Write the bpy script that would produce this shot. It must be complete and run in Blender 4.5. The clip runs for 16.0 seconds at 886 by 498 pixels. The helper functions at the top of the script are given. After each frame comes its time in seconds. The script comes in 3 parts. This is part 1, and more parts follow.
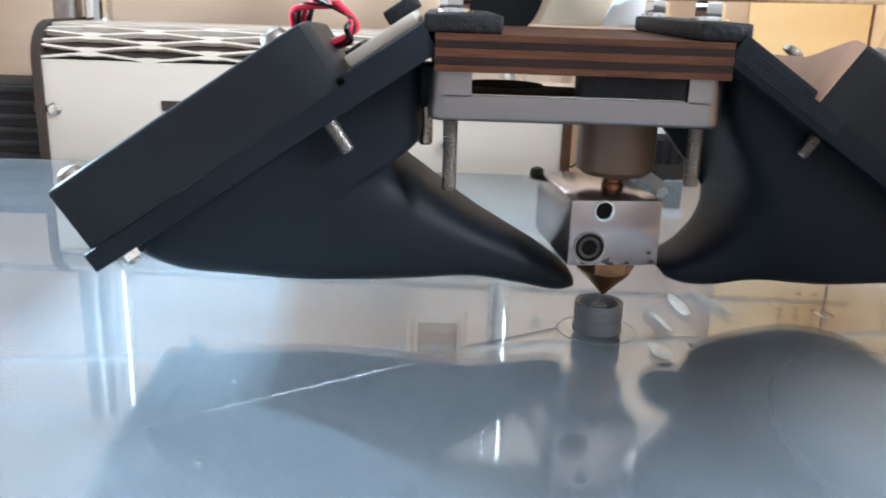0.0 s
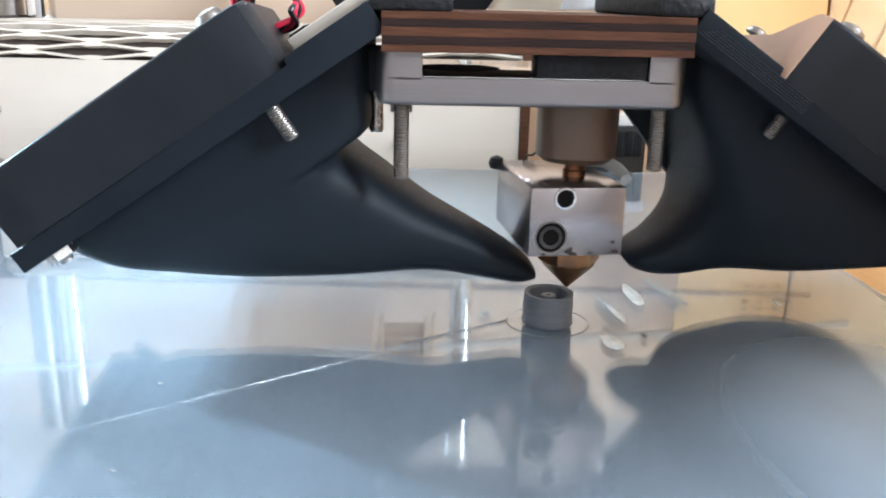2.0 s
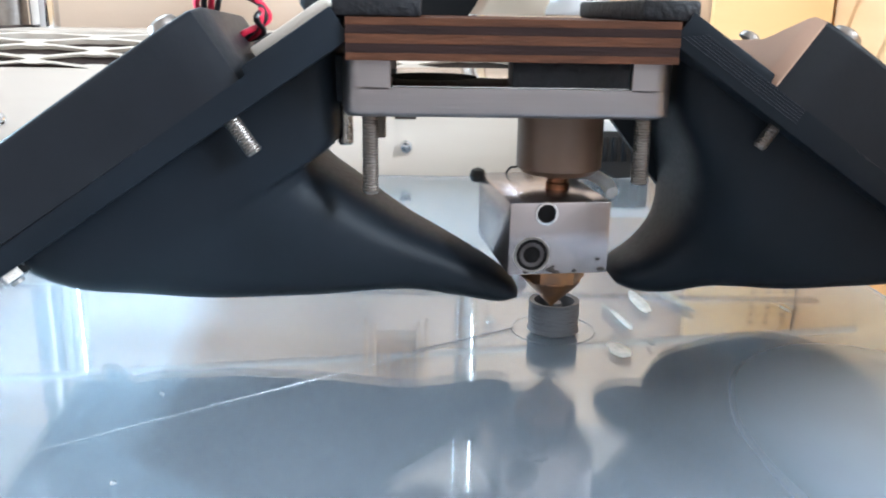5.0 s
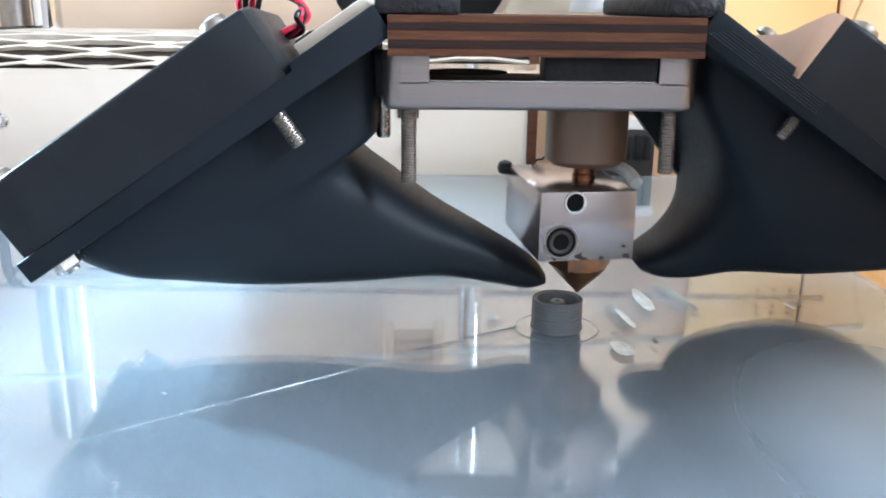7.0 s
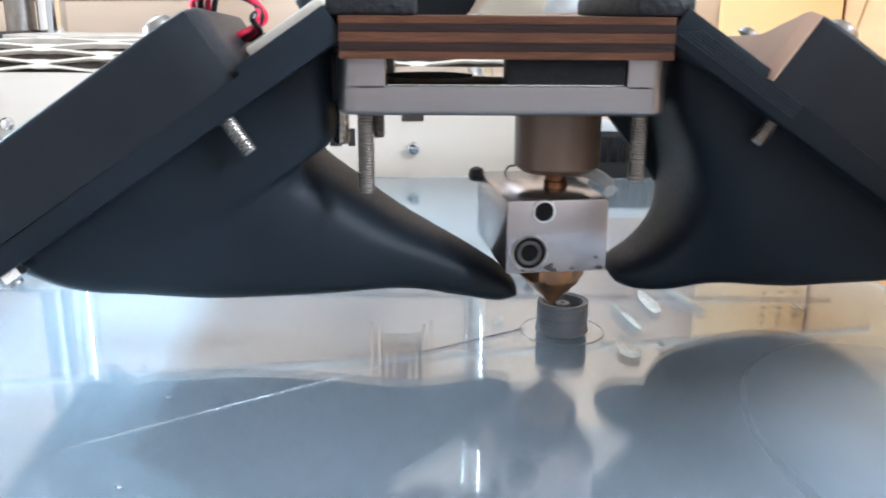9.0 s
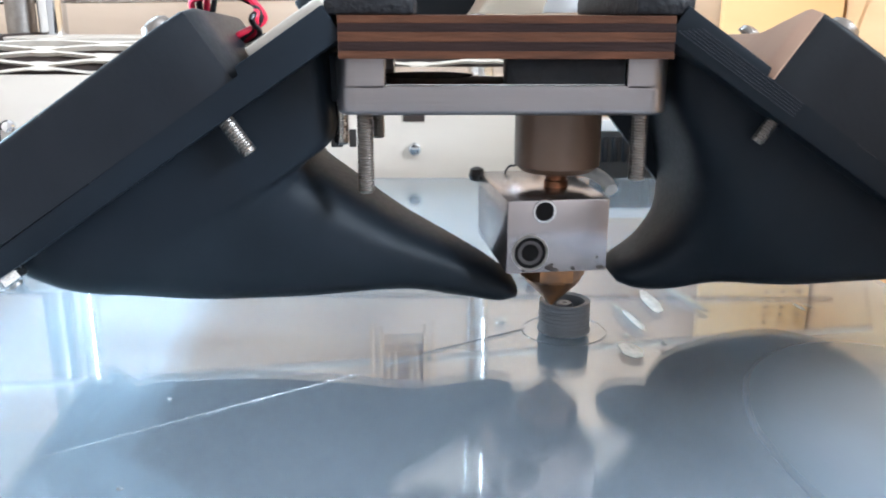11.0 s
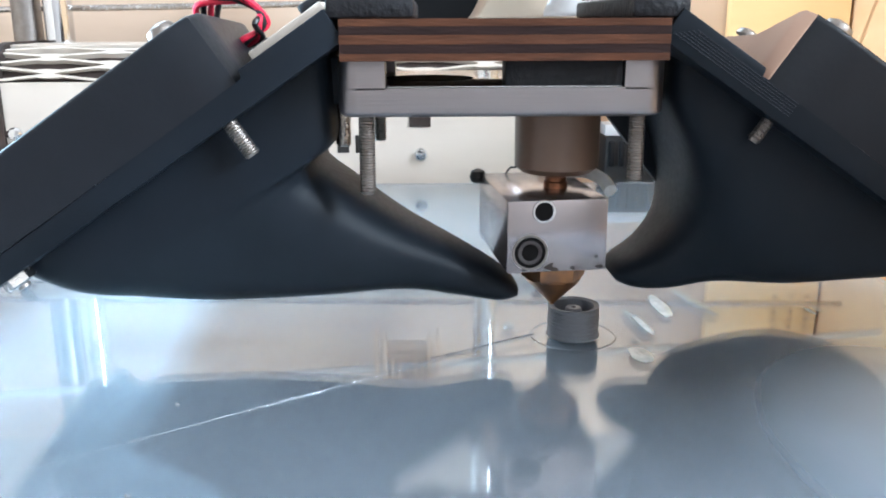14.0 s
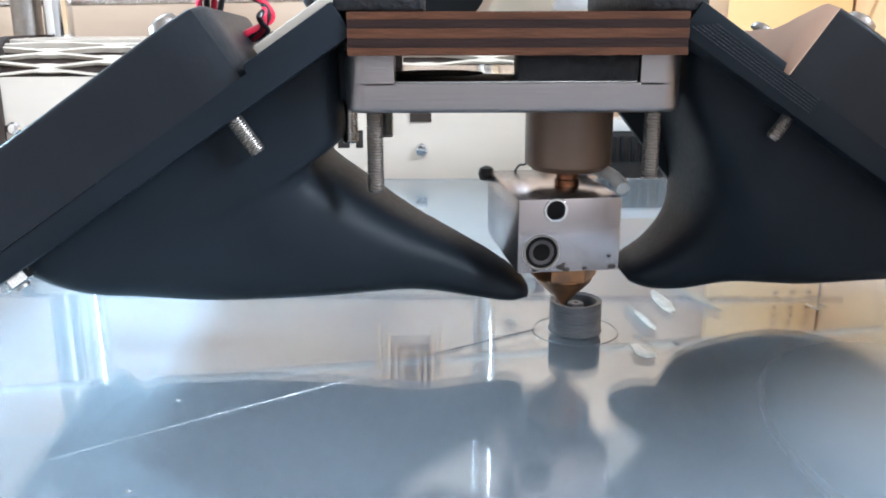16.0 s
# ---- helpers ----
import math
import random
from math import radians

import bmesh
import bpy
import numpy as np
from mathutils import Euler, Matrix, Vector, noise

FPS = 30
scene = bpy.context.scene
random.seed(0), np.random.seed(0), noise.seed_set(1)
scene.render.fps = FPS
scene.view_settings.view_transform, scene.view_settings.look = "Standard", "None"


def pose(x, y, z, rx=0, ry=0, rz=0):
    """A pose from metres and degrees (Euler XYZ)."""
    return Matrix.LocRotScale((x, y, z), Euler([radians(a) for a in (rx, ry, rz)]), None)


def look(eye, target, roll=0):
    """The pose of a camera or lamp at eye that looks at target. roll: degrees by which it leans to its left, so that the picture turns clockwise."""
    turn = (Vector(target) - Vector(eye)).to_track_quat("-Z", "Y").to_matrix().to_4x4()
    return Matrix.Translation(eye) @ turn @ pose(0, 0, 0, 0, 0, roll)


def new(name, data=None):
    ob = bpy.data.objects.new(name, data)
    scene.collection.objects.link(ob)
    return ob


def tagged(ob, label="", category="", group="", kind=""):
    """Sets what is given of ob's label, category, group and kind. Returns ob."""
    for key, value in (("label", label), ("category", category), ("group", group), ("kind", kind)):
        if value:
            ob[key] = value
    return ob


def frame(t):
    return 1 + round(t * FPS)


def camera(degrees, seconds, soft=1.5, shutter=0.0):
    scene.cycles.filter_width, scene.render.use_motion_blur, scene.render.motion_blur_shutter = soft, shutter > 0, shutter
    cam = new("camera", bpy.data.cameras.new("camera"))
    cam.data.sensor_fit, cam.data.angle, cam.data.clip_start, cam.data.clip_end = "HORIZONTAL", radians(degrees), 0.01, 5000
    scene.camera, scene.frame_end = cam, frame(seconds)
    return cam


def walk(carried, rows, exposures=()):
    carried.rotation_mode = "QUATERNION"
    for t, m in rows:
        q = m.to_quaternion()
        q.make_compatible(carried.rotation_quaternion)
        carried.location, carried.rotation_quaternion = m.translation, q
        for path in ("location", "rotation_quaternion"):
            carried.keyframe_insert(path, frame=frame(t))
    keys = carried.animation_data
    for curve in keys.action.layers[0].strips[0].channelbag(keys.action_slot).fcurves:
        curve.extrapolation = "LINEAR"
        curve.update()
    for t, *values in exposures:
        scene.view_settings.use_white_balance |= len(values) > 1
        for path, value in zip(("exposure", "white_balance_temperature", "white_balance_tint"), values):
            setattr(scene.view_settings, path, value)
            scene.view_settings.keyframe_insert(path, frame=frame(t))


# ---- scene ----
MM = 0.001

# ---- camera and its way (millimetres, degrees) ----
cam = camera(55.0, 16.0, soft=1.9, shutter=0.5)
ROWS = [
    (0.0, -38.1, -184.5, 73.0, 0.01, -16.49, -1.89),
    (0.5, -32.3, -180.8, 69.5, -1.56, -16.27, -1.95),
    (1.0, -31.3, -178.9, 68.5, -2.07, -16.30, -1.64),
    (1.5, -31.3, -178.4, 68.5, -1.97, -16.59, -1.38),
    (2.0, -31.3, -177.9, 68.5, -2.05, -16.22, -1.33),
    (2.5, -31.3, -177.4, 68.6, -1.96, -16.05, -1.35),
    (3.0, -31.3, -176.9, 68.6, -1.94, -15.89, -1.24),
    (5.5, -30.8, -176.3, 68.2, -1.72, -15.77, -0.87),
    (6.0, -30.7, -176.2, 68.2, -1.66, -16.00, -0.81),
    (6.5, -30.7, -176.1, 68.0, -1.60, -15.77, -0.75),
    (7.0, -30.6, -175.9, 67.9, -1.57, -15.80, -0.63),
    (7.5, -30.5, -175.7, 67.8, -1.56, -15.63, -0.58),
    (8.0, -30.5, -175.5, 67.6, -1.50, -15.66, -0.55),
    (8.5, -30.4, -175.4, 67.5, -1.34, -15.61, -0.45),
    (9.0, -30.4, -175.2, 67.4, -1.26, -15.57, -0.39),
    (11.5, -30.3, -174.8, 67.1, -1.14, -15.50, -0.03),
    (12.0, -30.3, -174.7, 67.0, -1.00, -15.46, 0.04),
    (12.5, -30.5, -174.6, 66.9, -0.97, -15.33, 0.08),
    (13.0, -30.6, -174.4, 66.8, -0.92, -15.26, 0.17),
    (13.5, -30.7, -174.3, 66.7, -0.95, -15.31, 0.24),
    (14.0, -30.8, -174.1, 66.6, -0.91, -15.08, 0.20),
    (14.5, -31.0, -173.9, 66.5, -1.03, -15.16, 0.33),
    (15.0, -31.1, -173.8, 66.4, -1.04, -15.04, 0.23),
    (15.5, -31.2, -173.6, 66.3, -0.88, -15.22, 0.31),
    (16.0, -31.3, -173.4, 66.2, -0.93, -15.35, 0.13),
]
walk(cam, [(t, pose(x * MM, y * MM, z * MM, 90 + pitch, roll, yaw)) for t, x, y, z, yaw, pitch, roll in ROWS],
     exposures=[(0.0, 0.42, 5650, 3), (1.0, 0.63, 5650, 3), (5.5, 0.76, 5500, 2), (16.0, 0.76, 5450, 2)])

# ---- world and lights ----
world = bpy.data.worlds.new("sky")
scene.world = world
world.use_nodes = True
wn = world.node_tree.nodes
sky = wn.new("ShaderNodeTexSky")
sky.sky_type = "NISHITA"
sky.sun_disc = False
sky.sun_elevation, sky.sun_rotation = radians(39.1), radians(-116.6)
world.node_tree.links.new(sky.outputs[0], wn["Background"].inputs[0])
wn["Background"].inputs[1].default_value = 0.12


def panel_light(name, eye, target, width, height, watts, colour):
    data = bpy.data.lights.new(name, "AREA")
    data.shape, data.size, data.size_y, data.energy, data.color = "RECTANGLE", width, height, watts, colour
    ob = new(name, data)
    ob.matrix_world = look(eye, target)
    return ob


panel_light("daylight_back_window", (-0.70, 0.83, 1.045), (-0.70, -1.0, 1.045), 0.94, 0.67, 17, (0.82, 0.92, 1.0))
# unseen fill lamp, added to brighten the printer's front
panel_light("added_side_fill", (1.33, -0.75, 0.95), (0.0, -0.75, 0.95), 0.62, 0.62, 54, (0.96, 0.97, 1.0))
sun_data = bpy.data.lights.new("sun", "SUN")
sun_data.energy, sun_data.angle, sun_data.color = 2.0, radians(1.5), (1.0, 0.94, 0.86)
new("sun", sun_data).matrix_world = look((-1.1, -0.55, 1.0), (0, 0, 0))
# a small cool lamp clipped to the printer beside the bed
led_data = bpy.data.lights.new("led_lamp", "SPOT")
led_data.energy, led_data.color, led_data.shadow_soft_size = 1.45, (0.70, 0.90, 1.0), 0.001
led_data.spot_size, led_data.spot_blend = radians(104), 1.0
new("led_lamp", led_data).matrix_world = look((-0.173, 0.006, 0.063), (0.0, 0.018, 0.030))


# ---- materials ----
def material(name, base, rough=0.5, metal=0.0, second=None, scale=30.0, amount=0.5, bump=0.0, bump_scale=200.0,
             stretch=(1, 1, 1), coat=0.0, specular=0.5, rough_vary=0.1, transmission=0.0, ior=1.5, island=0.0):
    m = bpy.data.materials.new(name)
    m.use_nodes = True
    nodes, links = m.node_tree.nodes, m.node_tree.links
    b = nodes["Principled BSDF"]
    b.inputs["Roughness"].default_value, b.inputs["Metallic"].default_value = rough, metal
    b.inputs["Coat Weight"].default_value, b.inputs["Specular IOR Level"].default_value = coat, specular
    b.inputs["Transmission Weight"].default_value, b.inputs["IOR"].default_value = transmission, ior
    co = nodes.new("ShaderNodeTexCoord")
    mp = nodes.new("ShaderNodeMapping")
    mp.inputs["Scale"].default_value = stretch
    links.new(co.outputs["Object"], mp.inputs["Vector"])
    n1 = nodes.new("ShaderNodeTexNoise")
    n1.inputs["Scale"].default_value, n1.inputs["Detail"].default_value = scale, 6
    links.new(mp.outputs[0], n1.inputs["Vector"])
    ramp = nodes.new("ShaderNodeValToRGB")
    ramp.color_ramp.elements[0].position, ramp.color_ramp.elements[1].position = 0.5 - 0.25, 0.5 + 0.25
    second = second or tuple(c * (1 - 0.35 * amount) for c in base)
    ramp.color_ramp.elements[0].color, ramp.color_ramp.elements[1].color = (*second, 1), (*base, 1)
    links.new(n1.outputs["Fac"], ramp.inputs[0])
    links.new(ramp.outputs[0], b.inputs["Base Color"])
    n2 = nodes.new("ShaderNodeTexNoise")
    n2.inputs["Scale"].default_value, n2.inputs["Detail"].default_value = bump_scale, 5
    links.new(mp.outputs[0], n2.inputs["Vector"])
    if rough_vary:
        r = nodes.new("ShaderNodeMapRange")
        r.inputs["To Min"].default_value = max(0.0, rough - rough_vary)
        r.inputs["To Max"].default_value = min(1.0, rough + rough_vary)
        links.new(n2.outputs["Fac"], r.inputs["Value"])
        links.new(r.outputs[0], b.inputs["Roughness"])
    if bump:
        bp = nodes.new("ShaderNodeBump")
        bp.inputs["Strength"].default_value, bp.inputs["Distance"].default_value = bump, 0.0004
        links.new(n2.outputs["Fac"], bp.inputs["Height"])
        links.new(bp.outputs[0], b.inputs["Normal"])
    return m


def layered(name, base, rough, pitch_mm, strength, specular=0.5):
    """Printed plastic: horizontal layer lines as relief, faint cloudy colour."""
    m = material(name, base, rough, bump=0.0, scale=60, amount=0.7, bump_scale=900, specular=specular)
    nodes, links = m.node_tree.nodes, m.node_tree.links
    co = nodes.new("ShaderNodeTexCoord")
    wv = nodes.new("ShaderNodeTexWave")
    wv.bands_direction = "Z"
    wv.inputs["Scale"].default_value = 1000.0 / pitch_mm / 20 * 3.14159 * 2
    wv.inputs["Distortion"].default_value = 0.6
    wv.inputs["Detail Scale"].default_value = 0.4
    links.new(co.outputs["Object"], wv.inputs["Vector"])
    bp = nodes.new("ShaderNodeBump")
    bp.inputs["Strength"].default_value, bp.inputs["Distance"].default_value = strength, 0.0002
    links.new(wv.outputs["Fac"], bp.inputs["Height"])
    links.new(bp.outputs[0], nodes["Principled BSDF"].inputs["Normal"])
    return m


PLY = material("plywood_face", (0.64, 0.575, 0.505), 0.5, second=(0.58, 0.51, 0.44), scale=9, stretch=(1, 1, 9), bump=0.15, bump_scale=400)
PLY_H = material("plywood_face_level", (0.64, 0.58, 0.51), 0.5, second=(0.57, 0.50, 0.425), scale=9, stretch=(1, 6, 6), bump=0.12, bump_scale=400)
PLY_TAN = material("plywood_tan", (0.70, 0.555, 0.43), 0.5, second=(0.60, 0.45, 0.33), scale=9, stretch=(1, 1, 9), bump=0.15, bump_scale=400)
PLY_HONEY = material("honey_plywood", (0.80, 0.58, 0.37), 0.5, second=(0.71, 0.49, 0.29), scale=9, stretch=(1, 1, 9), bump=0.15, bump_scale=400)
PLY_ORANGE = material("plywood_oiled", (0.60, 0.33, 0.12), 0.4, second=(0.42, 0.20, 0.06), scale=14, stretch=(8, 1, 8), bump=0.15, bump_scale=300)
PLY_YELLOW = material("yellow_plywood", (0.87, 0.64, 0.34), 0.45, second=(0.81, 0.56, 0.27), scale=10, stretch=(1, 1, 6), bump=0.1)
PLY_LIGHT = material("ply_light_edge", (0.105, 0.042, 0.021), 0.6, second=(0.045, 0.019, 0.011), scale=260, stretch=(0.4, 1, 3), bump=0.5, bump_scale=900, specular=0.15)
PLY_DARK = material("ply_charred_edge", (0.03, 0.016, 0.014), 0.6, second=(0.018, 0.011, 0.01), scale=160, stretch=(0.4, 1, 3), bump=0.5, bump_scale=900, specular=0.1)
# charred cut edges, and the painted shade behind the lattice slots
CHARRED_AND_SHADE = material("charred_cut_and_slot_shade", (0.05, 0.032, 0.025), 0.8, second=(0.02, 0.014, 0.012), scale=80, bump=0.4)
BLACK = layered("black_printed_plastic", (0.010, 0.0135, 0.019), 0.46, 0.25, 0.10, 0.13)
BLACK_FAN = material("black_fan_plastic", (0.008, 0.0095, 0.013), 0.42, second=(0.012, 0.014, 0.018), scale=90, bump=0.12, bump_scale=900, specular=0.2)
BLACK_ROUGH = material("black_rough_plastic", (0.008, 0.008, 0.010), 0.5, second=(0.016, 0.016, 0.019), scale=300, bump=1.0, bump_scale=700, specular=0.25)
RUBBER = material("black_rubber", (0.02, 0.02, 0.022), 0.7, bump=0.4, bump_scale=500)
ALU = material("brushed_aluminium", (0.29, 0.265, 0.27), 0.38, 1.0, second=(0.34, 0.315, 0.32), scale=60, stretch=(0.15, 1, 4), bump=0.15, bump_scale=500, rough_vary=0.08)
ALU_BLOCK = material("worn_aluminium", (0.37, 0.335, 0.34), 0.22, 0.88, second=(0.34, 0.305, 0.305), scale=45, bump=0.04, bump_scale=250, rough_vary=0.06)
ALU_BED = material("bed_plate_grey", (0.30, 0.285, 0.265), 0.055, 1.0, second=(0.26, 0.245, 0.228), scale=12, rough_vary=0.015)
STEEL = material("bright_steel", (0.66, 0.64, 0.62), 0.25, 1.0, second=(0.45, 0.43, 0.41), scale=300, bump=0.1, bump_scale=800)
STEEL_DULL = material("dull_steel_thread", (0.33, 0.305, 0.285), 0.42, 1.0, second=(0.25, 0.22, 0.2), scale=300, bump=0.1, bump_scale=800)
CHROME = material("ground_steel_rod", (0.75, 0.76, 0.78), 0.09, 1.0, second=(0.68, 0.69, 0.71), scale=40, rough_vary=0.04)
BRASS = material("heat_stained_brass", (0.42, 0.19, 0.06), 0.36, 0.85, second=(0.13, 0.09, 0.075), scale=160, bump=0.3, bump_scale=400)
COPPER = material("heat_stained_tube", (0.35, 0.15, 0.07), 0.3, 0.9, second=(0.08, 0.04, 0.03), scale=250, bump=0.2)
PEEK = material("brown_insulator", (0.17, 0.105, 0.07), 0.36, second=(0.12, 0.07, 0.045), scale=60, bump=0.12, bump_scale=300)
# near-black that paints the shade inside holes and hollows
HOLE_SHADE = material("painted_hole_shade", (0.010, 0.009, 0.009), 0.8, specular=0.03)
SOOT = material("burnt_residue", (0.03, 0.02, 0.016), 0.5, second=(0.012, 0.01, 0.01), scale=300, bump=0.6, bump_scale=500)
PLA = layered("grey_printed_plastic", (0.16, 0.17, 0.195), 0.36, 0.3, 0.35)
PLA_CLEAR = material("thin_clear_plastic", (0.72, 0.76, 0.8), 0.15, transmission=0.88, ior=1.45, rough_vary=0.05, bump=0.3, bump_scale=300)
WHITE = material("white_nylon", (0.80, 0.80, 0.80), 0.45, second=(0.72, 0.72, 0.74), scale=30)
SLEEVE = material("silvery_glass_sleeve", (0.80, 0.82, 0.83), 0.3, 0.0, second=(0.62, 0.60, 0.56), scale=200, bump=0.8, bump_scale=500)
TAPE = material("tan_paper_tape", (0.52, 0.34, 0.25), 0.6, second=(0.42, 0.27, 0.2), scale=50, bump=0.3)
RED = material("red_wire_sheath", (0.65, 0.02, 0.06), 0.35)
WIRE_BLACK = material("black_wire_sheath", (0.012, 0.012, 0.014), 0.35)
GLASS = material("bed_glass", (0.96, 0.985, 0.98), 0.02, transmission=1.0, ior=1.52, rough_vary=0.01, scale=5, amount=0.02, bump_scale=40)


def hazy(m, amount, colour, pale_spots=()):
    """A thin dry film over glass: part of the light is scattered at the surface; paler spots paint in extra brightness.
    """
    nodes, links = m.node_tree.nodes, m.node_tree.links
    film = nodes.new("ShaderNodeMixShader")
    film.inputs[0].default_value = 0.2
    dust = nodes.new("ShaderNodeBsdfDiffuse")
    dust.inputs["Color"].default_value = (*colour, 1)
    smear = nodes.new("ShaderNodeBsdfGlossy")
    smear.inputs["Color"].default_value, smear.inputs["Roughness"].default_value = (0.84, 0.91, 1.0, 1), 0.42
    links.new(dust.outputs[0], film.inputs[1])
    links.new(smear.outputs[0], film.inputs[2])
    mix = nodes.new("ShaderNodeMixShader")
    n = nodes.new("ShaderNodeTexNoise")
    n.inputs["Scale"].default_value, n.inputs["Detail"].default_value = 14, 8
    co = nodes.new("ShaderNodeTexCoord")
    links.new(co.outputs["Object"], n.inputs["Vector"])
    r = nodes.new("ShaderNodeMapRange")
    r.inputs["From Min"].default_value, r.inputs["From Max"].default_value = 0.3, 0.7
    r.inputs["To Min"].default_value, r.inputs["To Max"].default_value = amount * 0.8, amount * 1.2
    links.new(n.outputs["Fac"], r.inputs["Value"])
    total = r.outputs[0]
    for x, y, rx, ry, turn, paleness in pale_spots:
        place = nodes.new("ShaderNodeMapping")
        place.vector_type = "TEXTURE"
        place.inputs["Location"].default_value = (x * MM, y * MM, 0)
        place.inputs["Rotation"].default_value = (0, 0, radians(turn))
        place.inputs["Scale"].default_value = (rx * MM, ry * MM, 1)
        links.new(co.outputs["Object"], place.inputs["Vector"])
        far = nodes.new("ShaderNodeVectorMath")
        far.operation = "LENGTH"
        links.new(place.outputs[0], far.inputs[0])
        fade = nodes.new("ShaderNodeMapRange")
        fade.interpolation_type = "SMOOTHSTEP"
        fade.inputs["From Min"].default_value, fade.inputs["From Max"].default_value = 1.0, 0.0
        fade.inputs["To Max"].default_value = paleness
        links.new(far.outputs["Value"], fade.inputs["Value"])
        plus = nodes.new("ShaderNodeMath")
        links.new(total, plus.inputs[0])
        links.new(fade.outputs[0], plus.inputs[1])
        total = plus.outputs[0]
    links.new(total, mix.inputs[0])
    links.new(nodes["Principled BSDF"].outputs[0], mix.inputs[1])
    links.new(film.outputs[0], mix.inputs[2])
    links.new(mix.outputs[0], nodes["Material Output"].inputs["Surface"])


GLUE = material("dried_clear_glue", (0.95, 0.97, 0.97), 0.06, transmission=1.0, ior=1.46, rough_vary=0.03)
# centre, half-axes and turn of each pale spot in millimetres and degrees, and how pale it is
# second spot paints in missing front light, the last two bright streaks
hazy(GLASS, 0.155, (0.47, 0.555, 0.66), ((56, -44, 42, 54, 0, 0.70), (45, -100, 80, 75, 0, 0.24), (30, 20, 4.0, 17, 14, 0.16), (21, 12, 9, 16, 8, 0.06)))
# whitish drops and film that paint glints and streaks on the glass
GLINT_WHITE = material("painted_glint_white", (0.93, 0.97, 0.97), 0.1, second=(0.6, 0.7, 0.7), scale=500, transmission=0.05, ior=1.46, coat=0.6, bump=0.4, bump_scale=500)
STREAK_FILM = material("painted_streak_film", (0.85, 0.94, 0.95), 0.2, transmission=0.86, ior=1.3, scale=300)
# bluer and paler than the black plastic, to paint the ridges' highlight
RIDGE = material("raised_layer_line", (0.018, 0.023, 0.034), 0.4, specular=0.35)
DULL_BORE = material("dull_metal_recess", (0.075, 0.066, 0.066), 0.5, 0.7, second=(0.05, 0.043, 0.043), scale=300)
FADED_INK = material("faded_print", (0.16, 0.11, 0.07), 0.7)
INK = material("engraved_black", (0.02, 0.016, 0.014), 0.7)
PLASTER = material("room_plaster", (0.56, 0.51, 0.47), 0.8, second=(0.50, 0.45, 0.41), scale=3, bump=0.1, bump_scale=40)
FLOORING = material("room_floor_wood", (0.32, 0.2, 0.11), 0.45, second=(0.22, 0.13, 0.07), scale=4, stretch=(1, 8, 1))
TABLE = material("table_wood", (0.42, 0.28, 0.16), 0.45, second=(0.32, 0.2, 0.11), scale=6, stretch=(1, 7, 1), bump=0.1)


# ---- mesh helpers (all lengths in millimetres) ----
def part(name, bm, mat, parent=None, label="", sharp=35):
    bmesh.ops.recalc_face_normals(bm, faces=bm.faces)
    bmesh.ops.scale(bm, vec=(MM, MM, MM), verts=bm.verts)
    me = bpy.data.meshes.new(name)
    bm.to_mesh(me)
    bm.free()
    me.materials.append(mat)
    me.shade_smooth()
    me.set_sharp_from_angle(angle=radians(sharp))
    ob = new(name, me)
    if parent:
        ob.parent = parent
    if label:
        ob["label"] = label
    return ob


def empty(name, x=0, y=0, z=0):
    ob = new(name)
    ob.empty_display_size = 0.01
    ob.location = (x * MM, y * MM, z * MM)
    return ob


def box(x0, x1, y0, y1, z0, z1, bevel=0.0, seg=2, bm=None):
    bm = bm or bmesh.new()
    made = bmesh.ops.create_cube(bm, size=1)["verts"]
    for v in made:
        v.co = Vector(((x0 + x1) / 2 + v.co.x * (x1 - x0), (y0 + y1) / 2 + v.co.y * (y1 - y0), (z0 + z1) / 2 + v.co.z * (z1 - z0)))
    if bevel:
        edges = list({e for v in made for e in v.link_edges})
        bmesh.ops.bevel(bm, geom=edges, offset=bevel, segments=seg, profile=0.5, affect="EDGES")
    return bm


def lathe(profile, x=0, y=0, seg=48, bm=None, closed=False):
    """Profile of (radius, z) turned round the upright axis through x, y."""
    bm = bm or bmesh.new()
    rings = []
    for r, z in profile:
        rings.append([bm.verts.new((x + r * math.cos(2 * math.pi * k / seg), y + r * math.sin(2 * math.pi * k / seg), z)) for k in range(seg)])
    pairs = list(zip(rings, rings[1:])) + ([(rings[-1], rings[0])] if closed else [])
    for a, b in pairs:
        for k in range(seg):
            bm.faces.new((a[k], a[(k + 1) % seg], b[(k + 1) % seg], b[k]))
    if not closed:
        bm.faces.new(rings[0])
        bm.faces.new(rings[-1])
    return bm


def along(bm, start, way):
    """Turns a lathe made along z so that it starts at start and runs along way."""
    q = Vector(way).to_track_quat("Z", "Y").to_matrix().to_4x4()
    bmesh.ops.transform(bm, matrix=Matrix.Translation(start) @ q, verts=bm.verts)
    return bm


def rod(p, q, r, seg=24, chamfer=0.0):
    length = (Vector(q) - Vector(p)).length
    prof = [(r - chamfer, 0), (r, chamfer), (r, length - chamfer), (r - chamfer, length)] if chamfer else [(r, 0), (r, length)]
    return along(lathe(prof, seg=seg), p, Vector(q) - Vector(p))


def thread(p, q, r=1.5, lead=0.5, seg=16):
    """A threaded rod: turned ridges."""
    length = (Vector(q) - Vector(p)).length
    prof, z = [(r - 0.35, 0)], 0.0
    while z + lead <= length:
        prof += [(r - 0.22, z + 0.02), (r, z + lead * 0.4), (r, z + lead * 0.6), (r - 0.22, z + lead * 0.98)]
        z += lead
    prof.append((r - 0.3, length))
    return along(lathe(prof, seg=seg), p, Vector(q) - Vector(p))


